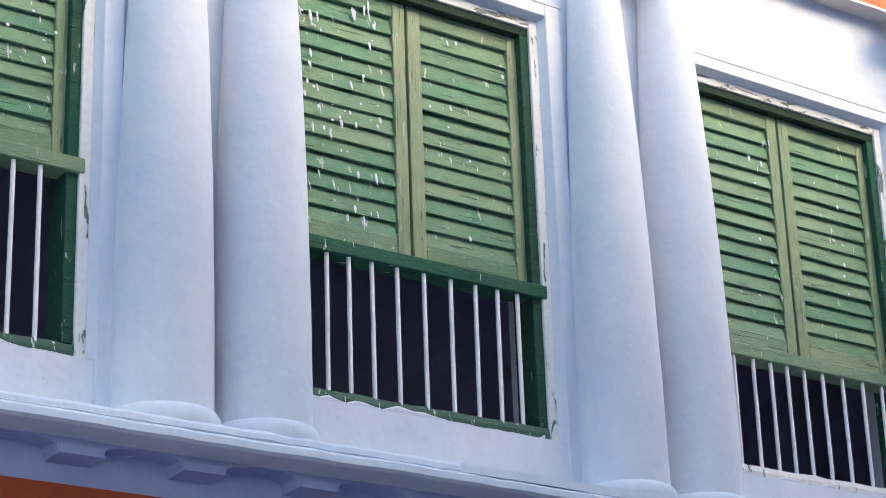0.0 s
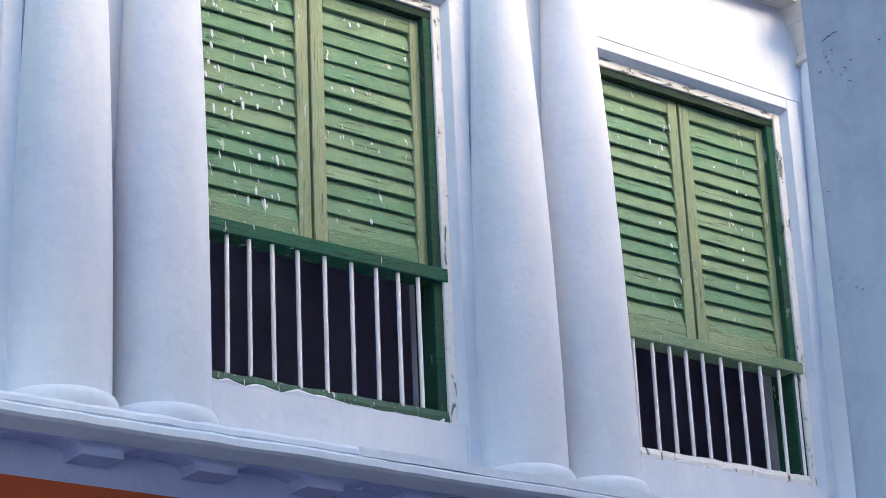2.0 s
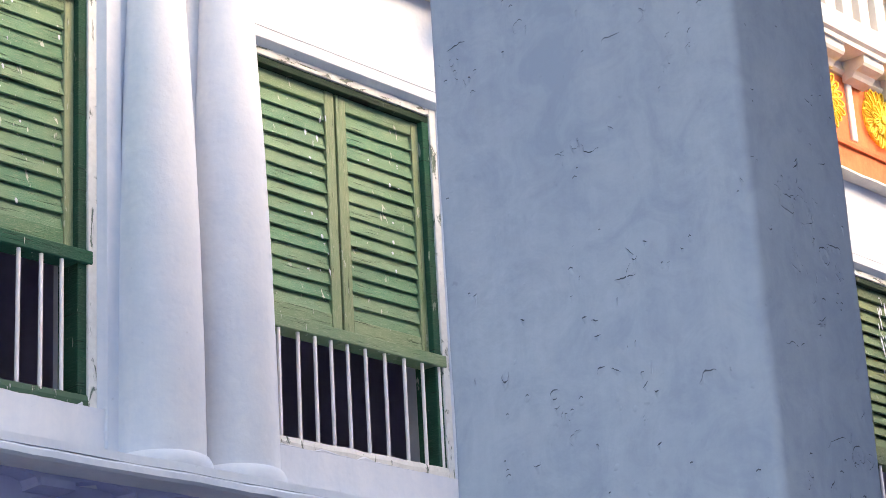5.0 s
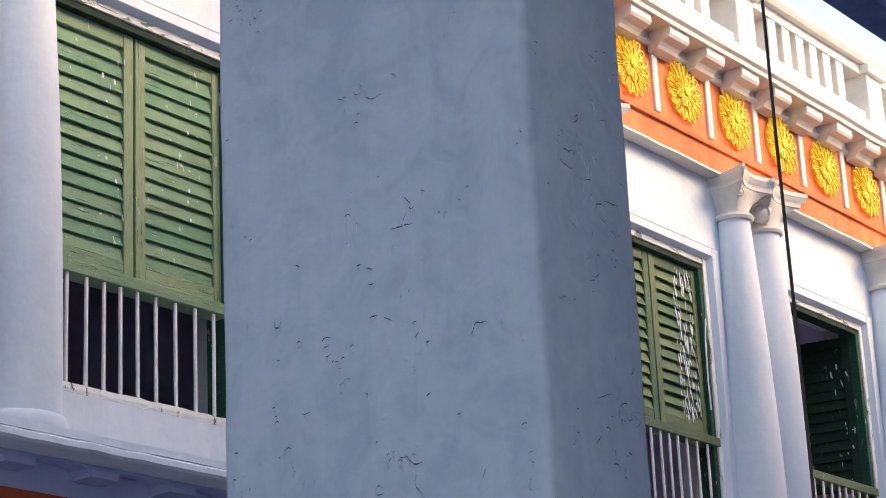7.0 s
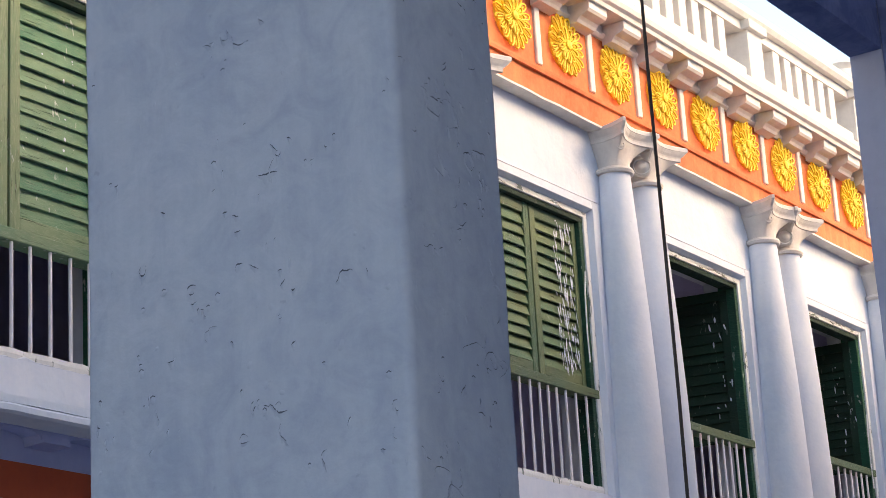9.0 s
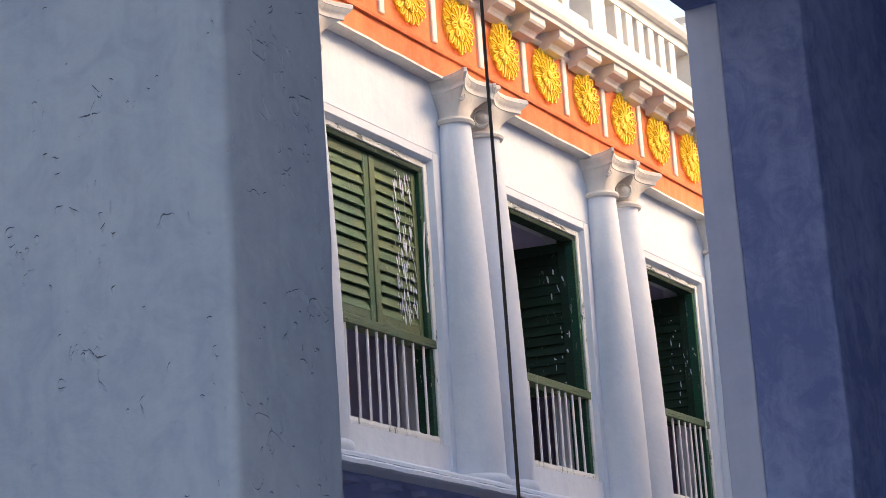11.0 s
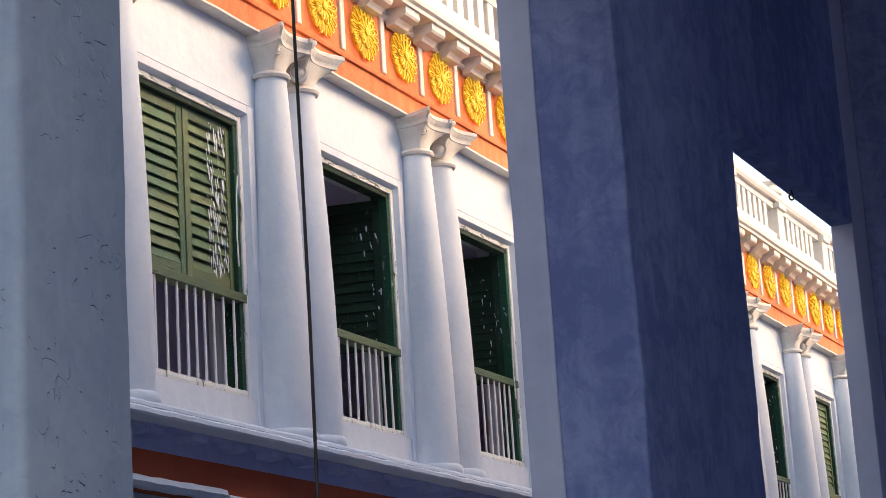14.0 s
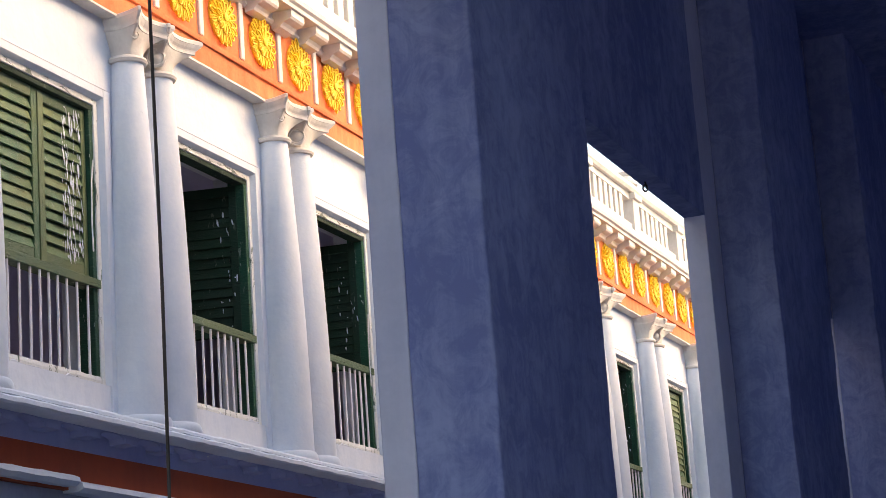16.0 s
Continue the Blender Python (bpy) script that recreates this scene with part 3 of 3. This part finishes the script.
# entablature: orange architrave, frieze of rosettes, bracketed cornice, parapet -----
def build_entablature():
    root = thing("entablature", "orange entablature with a frieze of yellow rosettes", "entablature", kind="structure")
    f = -0.168
    part("architrave", extrude_x(bmesh.new(), [(FACE, Z_FRIEZE), (f, Z_FRIEZE), (f - 0.004, Z_FRIEZE + 0.165), (FACE, Z_FRIEZE + 0.165)], X0, X1, 100, 0.002, 5), ORANGE, root)
    part("soffit_strip", extrude_x(bmesh.new(), [(FACE, Z_FRIEZE - 0.020), (f - 0.022, Z_FRIEZE - 0.018), (f - 0.022, Z_FRIEZE - 0.002), (FACE, Z_FRIEZE - 0.001)], X0, X1, 200, 0.003, 31), CREAM, root, "chipped pale strip under the architrave")
    part("fillet", extrude_x(bmesh.new(), [(FACE, Z_FRIEZE + 0.165), (f - 0.025, Z_FRIEZE + 0.168), (f - 0.03, Z_FRIEZE + 0.19), (f - 0.008, Z_FRIEZE + 0.205), (f - 0.008, Z_FRIEZE + 0.225), (FACE, Z_FRIEZE + 0.235)], X0, X1, 100, 0.002, 6), ORANGE, root)
    part("frieze_ground", extrude_x(bmesh.new(), [(FACE, Z + 2.15), (-0.115, Z + 2.155), (-0.115, Z + 2.66), (FACE, Z + 2.66)], X0, X1, 60, 0.0015, 7), ORANGE, root)
    return root


entablature = build_entablature()
ROS_STEP, ROS_X, ROS_FAR = 0.693, 7.401, 19.014       # the far run starts afresh


def rosette_mesh(seed):
    """A moulded chrysanthemum: looped petals in two rings round a small eye."""
    rnd = random.Random(seed)
    bm = bmesh.new()
    lathe(bm, [(0.178, 0.0), (0.174, -0.012), (0.12, -0.020), (0.02, -0.025)], 28, axis="y")
    for count, r0, r1, width, y, tr in ((18, 0.075, 0.207, 0.032, -0.019, 0.0066), (11, 0.026, 0.122, 0.029, -0.029, 0.0068)):
        for k in range(count):
            a = 2 * math.pi * (k + rnd.uniform(-0.12, 0.12)) / count
            r1k = r1 * rnd.uniform(0.94, 1.04)
            loop = []
            for j in range(12):
                q = 2 * math.pi * j / 12
                u = r0 + (r1k - r0) * (0.5 - 0.5 * math.cos(q))
                v = width * math.sin(q) * (0.35 + 0.65 * (u - r0) / (r1k - r0)) * 0.95
                loop.append((u * math.cos(a) - v * math.sin(a), y - 0.006 * math.sin(q / 2), u * math.sin(a) + v * math.cos(a)))
            tube(bm, loop, tr, 5, True)
            tube(bm, [(u * math.cos(a), y - 0.002, u * math.sin(a)) for u in (r0 + 0.02, (r0 + r1k) / 2, r1k - 0.025)], tr * 0.8, 5)
    lathe(bm, [(0.034, -0.02), (0.030, -0.046), (0.012, -0.053)], 12, axis="y")
    return mesh_of("rosette", bm, YELLOW, True)


ROSETTES = [rosette_mesh(s) for s in range(4)]
TAB = mesh_of("tab", boxes((-0.033, 0.033, -0.136, -0.10, Z + 2.19, Z + 2.655), bevel=0.006), CREAM)
n0 = int((X0 - ROS_X) / ROS_STEP)
rnd = random.Random(5)
runs = [ROS_X + k * ROS_STEP for k in range(n0, 11)] + [ROS_FAR + k * ROS_STEP for k in range(-6, 30)]
for k, x in enumerate(runs):
    if x > X1 - 0.3:
        break
    part("rosette", ROSETTES[k % 4], YELLOW, entablature, "yellow moulded flower rosette", at=pose(x, -0.113, Z + 2.43, 0, rnd.choice((0, 23, 45, 90, 137)), 0) @ Matrix.Diagonal((1.10, 1.3, 1.05, 1)))
    part("tab", TAB, CREAM, entablature, "white upright plaster tab", at=pose(x + ROS_STEP / 2, 0, 0, 0, rnd.uniform(-1, 1) * 0.1, 0))


def build_cornice():
    root = thing("cornice", "cream limewashed cornice on stepped brackets", "cornice", kind="structure")
    part("bed_mould", extrude_x(bmesh.new(), [(FACE, Z + 2.645), (-0.135, Z + 2.648), (-0.155, Z + 2.668), (-0.155, Z + 2.685), (FACE, Z + 2.69)], X0, X1, 80, 0.002, 8), CREAM, root)
    part("corona", extrude_x(bmesh.new(), [(FACE, Z + 2.745), (-0.335, Z + 2.745), (-0.34, Z + 2.775), (-0.365, Z + 2.79), (-0.375, Z + 2.825), (-0.365, Z + 2.84), (FACE, Z + 2.87)], X0, X1, 80, 0.003, 9), CREAM, root)
    part("soffit_ground", boxes((X0, X1, -0.14, FACE + 0.01, Z + 2.68, Z + 2.745)), CREAM, root)
    bm = extrude_x(bmesh.new(), [(-0.13, 2.745), (-0.312, 2.745), (-0.312, 2.690), (-0.298, 2.672), (-0.268, 2.660), (-0.240, 2.652), (-0.220, 2.634), (-0.206, 2.615), (-0.13, 2.600)], -0.125, 0.125)
    me = mesh_of("bracket", bm, CREAM)
    st = 0.487
    x = 9.33 - 36 * st
    while x < X1 - 0.2:
        part("bracket", me, CREAM, root, at=pose(x, 0, Z))
        x += st
    return root


build_cornice()


def build_parapet():
    root = thing("parapet", "cream limewashed roof parapet with square balusters", "parapet", kind="structure")
    y0, y1 = -0.24, -0.03
    zb = Z + 2.865
    part("plinth", boxes((X0, X1, y0 - 0.03, y1 + 0.03, zb, zb + 0.10), bevel=0.006), CREAM, root)
    part("coping", extrude_x(bmesh.new(), [(y0 - 0.03, zb + 0.60), (y0 - 0.055, zb + 0.635), (y0 - 0.05, zb + 0.69), (y0 + 0.05, zb + 0.71), (y1 + 0.05, zb + 0.69), (y1 + 0.04, zb + 0.60)], X0, X1, 80, 0.004, 11), CREAM, root)
    part("back_panel", boxes((X0, X1, 0.30, 0.34, zb + 0.02, zb + 0.61)), CREAM, root, "recessed wall behind the balusters")
    post = mesh_of("post", boxes((-0.13, 0.13, y0 - 0.02, y1 + 0.02, zb + 0.10, zb + 0.60), (-0.16, 0.16, y0 - 0.06, y1 + 0.05, zb + 0.52, zb + 0.60), bevel=0.006), CREAM)
    cap = mesh_of("post_cap", lathe(bmesh.new(), [(0.11, zb + 0.70), (0.17, zb + 0.73), (0.17, zb + 0.77), (0.12, zb + 0.79), (0.10, zb + 0.84), (0.15, zb + 0.88), (0.07, zb + 0.93)], 12, 0, (y0 + y1) / 2), CREAM, True)
    bal = mesh_of("baluster", boxes((-0.060, 0.060, y0 + 0.03, y1 + 0.02, zb + 0.10, zb + 0.60), bevel=0.006), CREAM)
    panel = 2.1
    x = 20.1 - panel * 14
    while x < X1:
        part("post", post, CREAM, root, at=pose(x, 0, 0))
        if int(round((x - 20.1) / panel)) % 2 == 0:
            part("post_cap", cap, CREAM, root, "weathered urn-shaped post cap", at=pose(x, 0, 0))
        part("panel_head", boxes((x + 0.16, x + panel - 0.16, y0 + 0.02, y1 + 0.02, zb + 0.52, zb + 0.60)), CREAM, root)
        part("panel_foot", boxes((x + 0.13, x + panel - 0.13, y0 + 0.02, y1 + 0.02, zb + 0.10, zb + 0.20)), CREAM, root)
        for i in range(6):
            xx = x + 0.50 + i * (panel - 1.0) / 5
            part("baluster", bal, CREAM, root, at=pose(xx, 0, 0))
        x += panel
    return root


build_parapet()
tagged(part("roof", boxes((X0, X1, FACE, 5.2, Z + 2.78, Z + 2.92)), CREAM), "flat limewashed roof behind the parapet", "roof", kind="structure")
tagged(part("wall_far_side", boxes((X0, X1, 5.0, 5.2, 0, Z + 2.78)), WHITE), "plain back wall of the opposite wing", "wall", kind="structure")


# gallery that the camera stands in: piers, lintel, roof ------------------------------
G_IN, G_OUT, G_FACE = -4.223, -4.092, -4.545
Z_LINT = Z - 0.20
# top of the added wall overhead; sets the shadow line across the facade
G_TOP = Z + 3.55


def build_flakes(root, corner, across, out, width, z0, z1, count, size, seed):
    """Paint that lifts off in short torn lips: a dark tear, undercoat and shadow in one colour, with a curled edge
    under it.
    """
    rnd = random.Random(seed)
    tears, lips = bmesh.new(), bmesh.new()
    corner, across, out = Vector(corner), Vector(across), Vector(out)

    def at(u, z, d):
        return corner + across * u + out * d + Vector((0, 0, z))

    nests = [(rnd.uniform(0.02, width - 0.02), rnd.uniform(z0, z1)) for i in range(count // 5)]
    for i in range(count):
        if rnd.random() < 0.55:
            c = nests[rnd.randrange(len(nests))]
            u, z = c[0] + rnd.gauss(0, 0.022), c[1] + rnd.gauss(0, 0.03)
        else:
            u, z = rnd.uniform(0.01, width - 0.03), rnd.uniform(z0, z1)
        length = size * rnd.choice((0.22, 0.28, 0.32, 0.45, 0.7, 1.4))
        n = 3 + int(length / 0.006)
        turn, a = rnd.choice((-1, 1)) * rnd.uniform(0.1, 0.5), rnd.choice((0.0, 0.3, -0.5, 1.2, -1.2)) + rnd.uniform(-0.4, 0.4)
        wide = rnd.uniform(0.0010, 0.0024)
        path = []
        for j in range(n + 1):
            path.append((u, z))
            a += turn * rnd.uniform(-0.4, 1.6) + rnd.uniform(-0.5, 0.5)
            u, z = u + length / n * math.cos(a), z + length / n * math.sin(a)
        if not all(0.006 < p[0] < width - 0.006 for p in path):
            continue
        old, lip_old = None, None
        for j, (pu, pz) in enumerate(path):
            k = math.sin(math.pi * (j + 0.25) / (n + 0.5)) * rnd.uniform(0.7, 1.3)
            new_pair = [tears.verts.new(at(pu, pz - wide * k, 0.0006)), tears.verts.new(at(pu + 0.4 * wide * k, pz + wide * k, 0.0006))]
            back = rnd.uniform(0.008, 0.02) * k
            trio = [lips.verts.new(at(pu, pz - wide * k, 0.0022 * k)), lips.verts.new(at(pu, pz - wide * k - back * 0.4, 0.0012 * k)), lips.verts.new(at(pu, pz - wide * k - back, 0.0))]
            if old:
                tears.faces.new((old[0], new_pair[0], new_pair[1], old[1]))
                for q in range(2):
                    lips.faces.new((lip_old[q], trio[q], trio[q + 1], lip_old[q + 1]))
            old, lip_old = new_pair, trio
    # small blisters, some split along their upper rim
    for i in range(count // 2):
        c = nests[rnd.randrange(len(nests))] if rnd.random() < 0.5 else (rnd.uniform(0.02, width - 0.02), rnd.uniform(z0, z1))
        u, z, r = c[0] + rnd.gauss(0, 0.04), c[1] + rnd.gauss(0, 0.05), rnd.uniform(0.003, 0.0085)
        if not 0.012 < u < width - 0.012:
            continue
        top = lips.verts.new(at(u, z, r * 0.30))
        tall, lean = rnd.uniform(0.8, 1.7), rnd.uniform(-0.4, 0.4)
        rim = []
        for j in range(9):
            a = 2 * math.pi * j / 9
            rr = r * rnd.uniform(0.75, 1.2)
            rim.append(lips.verts.new(at(u + rr * math.cos(a) + lean * rr * math.sin(a), z + tall * rr * math.sin(a), -0.0004)))
        for j in range(9):
            lips.faces.new((top, rim[j], rim[(j + 1) % 9]))
        if rnd.random() < 0.45:
            w = r * rnd.uniform(0.5, 1.0)
            row = [(u - w, z + 0.55 * tall * r, 0.0012), (u, z + 0.85 * tall * r, 0.0012), (u + w, z + 0.5 * tall * r, 0.0012)]
            up = [tears.verts.new(at(x, zz + 0.0016, d)) for x, zz, d in row]
            low = [tears.verts.new(at(x, zz - 0.0008, d)) for x, zz, d in row]
            for j in range(2):
                tears.faces.new((low[j], low[j + 1], up[j + 1], up[j]))
    tagged(part("torn_paint", tears, TEAR_DARK, root, "dark tears in the flaking paint"), kind="stuff")
    tagged(part("paint_flake", lips, BLUE, root, "curled lips of lifting paint", smooth=True), kind="stuff")


def build_pier(label, rows, mat, slant=0.0):
    root = thing("pier", label, "pier", "gallery piers")
    for name, row in zip(("shaft", "outer_rebate"), rows):
        bm = boxes(row)
        if name == "shaft" and slant:
            for v in bm.verts:
                v.co.x += slant if v.co.x == row[0] and v.co.y == row[2] else 0.0
        bmesh.ops.bevel(bm, geom=list(bm.edges), offset=(0.022 if mat is BLUE else 0.010) if name == "shaft" else 0.008, segments=4, affect="EDGES", profile=0.5)
        # hand-plastered arrises waver a few millimetres
        z = row[4] + 0.1
        while z < row[5] - 0.1:
            bmesh.ops.bisect_plane(bm, geom=list(bm.verts) + list(bm.edges) + list(bm.faces), plane_co=(0, 0, z), plane_no=(0, 0, 1))
            z += 0.11
        for v in bm.verts:
            sx, sy = (1 if v.co.x > (row[0] + row[1]) / 2 else -1), (1 if v.co.y > (row[2] + row[3]) / 2 else -1)
            p = v.co.z * 5.3 + sx * 1.7 + sy * 2.9 + row[0]
            amp = 0.0012 if mat is BLUE else 0.0028
            v.co.x += amp * (math.sin(p) + 0.7 * math.sin(p * 2.7 + 1) + 0.5 * math.sin(p * 6.1))
            if name == "shaft":
                v.co.y += amp * (math.cos(p * 1.3) + 0.6 * math.sin(p * 3.1)) * (1 if sy < 0 else 0)
        # the rebate's brightness towards the courtyard comes from its paler colour
        part(name, bm, mat if name == "shaft" else LIT_BLUE, root, smooth=True)
    return root


flaking = build_pier("flaking blue-grey limewashed square pier", ((-1.852, -1.458, G_FACE, -3.675, 0.0, Z + 2.0), (-1.81, -1.50, -3.676, -3.655, 0.0, Z + 2.0)), BLUE)
build_flakes(flaking, (-1.852, G_FACE, 0), (0, 1, 0), (-1, 0, 0), 0.86, 1.7, 3.9, 210, 0.044, 21)
build_flakes(flaking, (-1.852, G_FACE, 0), (1, 0, 0), (0, -1, 0), 0.375, 1.7, 3.9, 120, 0.055, 22)
build_flakes(flaking, (-1.852, G_FACE, 0), (1, 0, 0), (0, -1, 0), 0.375, 1.9, 3.2, 44, 0.11, 25)
# these piers carry the gallery's shade in their base colour
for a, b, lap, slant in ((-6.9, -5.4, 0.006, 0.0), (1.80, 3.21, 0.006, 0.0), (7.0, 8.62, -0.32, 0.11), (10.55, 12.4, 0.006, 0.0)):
    build_pier("blue limewashed gallery pier, shade mixed into its colour", ((a, b, G_FACE, G_IN, 0.12, Z + 2.0), (a + lap, b - 0.006, G_IN, G_OUT, 0.0, Z + 2.0)), SHADE_BLUE, slant)
tagged(part("lintel", boxes((-9.0, 27.0, G_IN + 0.002, G_OUT - 0.002, Z_LINT, Z + 2.0)), SHADE_BLUE), "blue limewashed wall over the gallery openings", "lintel", kind="structure")
# out of view, added as a sun screen; lower beyond x = 10.5 to let more sun through
tagged(part("wall_upper_sun_screen", boxes((-9.0, 10.5, -4.45, -4.08, Z + 2.2, G_TOP), (10.5, 27.0, -4.45, -4.08, Z + 2.2, Z + 3.05)), WHITE), "unseen upper wall added to keep the sun off the lower facade", "wall", kind="structure")
# ends at y = -9.5, an unseen gap behind it lets skylight in
tagged(part("ceiling_gallery", boxes((-9.0, 27.0, -9.5, -4.082, Z + 2.0, Z + 2.2)), SHADE_BLUE), "blue limewashed gallery ceiling", "ceiling", kind="structure")
# behind the camera: tall to stop the sun, dark to limit bounce onto the piers
tagged(part("wall_back_blocker", boxes((-3.0, 27.0, -11.2, -11.0, 0.0, Z + 4.6)), SHADE_BLUE), "unseen dark blue back wall added to block sun and bounce", "wall", kind="structure")
# half-closed end out of view, added to dim the piers' west faces
tagged(part("wall_west_blocker", boxes((-9.2, -9.0, -11.2, -7.8, 0.0, Z + 2.2)), WHITE), "unseen pale end wall added to cut light from the west", "wall", kind="structure")
tagged(part("wall_gallery_end", boxes((27.0, 27.2, -11.2, -4.1, 0.0, G_TOP)), SHADE_BLUE), "blue limewashed end wall of the gallery", "wall", kind="structure")
tagged(part("floor", boxes((-9.0, 27.0, -11.0, -4.08, 0.0, 0.12)), FLAGS), "worn stone gallery floor", "floor", kind="structure")
tagged(part("wall_courtyard_end", boxes((X1, X1 + 0.3, -4.08, 0.3, 0.0, Z + 2.8)), WHITE), "pale limewashed end wall of the courtyard", "wall", kind="structure")
tagged(part("ground", boxes((-400, 400, -400, 400, -0.3, -0.004)), STONE), "dusty paved ground", "ground", kind="structure")

# cable, hook -------------------------------------------------------------------------
CABLE_X, CABLE_Y = 0.552, -3.9
cable = tube(bmesh.new(), [(CABLE_X + 0.006 * math.sin(i * 1.3), CABLE_Y, i * 0.49) for i in range(16)] + [(CABLE_X, -4.085, 7.42)], 0.0058, 8)
tagged(part("cable", cable, RUBBER, smooth=True), "thin black cable hanging down the courtyard side", "cable")
hook = tube(bmesh.new(), [(0.013 * math.cos(0.4 + j * 0.5), 0, -0.036 + 0.018 * math.sin(0.4 + j * 0.5)) for j in range(12)] + [(0.0, 0, 0.004)], 0.005, 6)
ob = tagged(part("hook", hook, IRON, smooth=True), "small iron hook under the lintel", "hook")
ob.matrix_basis = pose(5.72, -4.13, Z_LINT, 0, 0, -62)
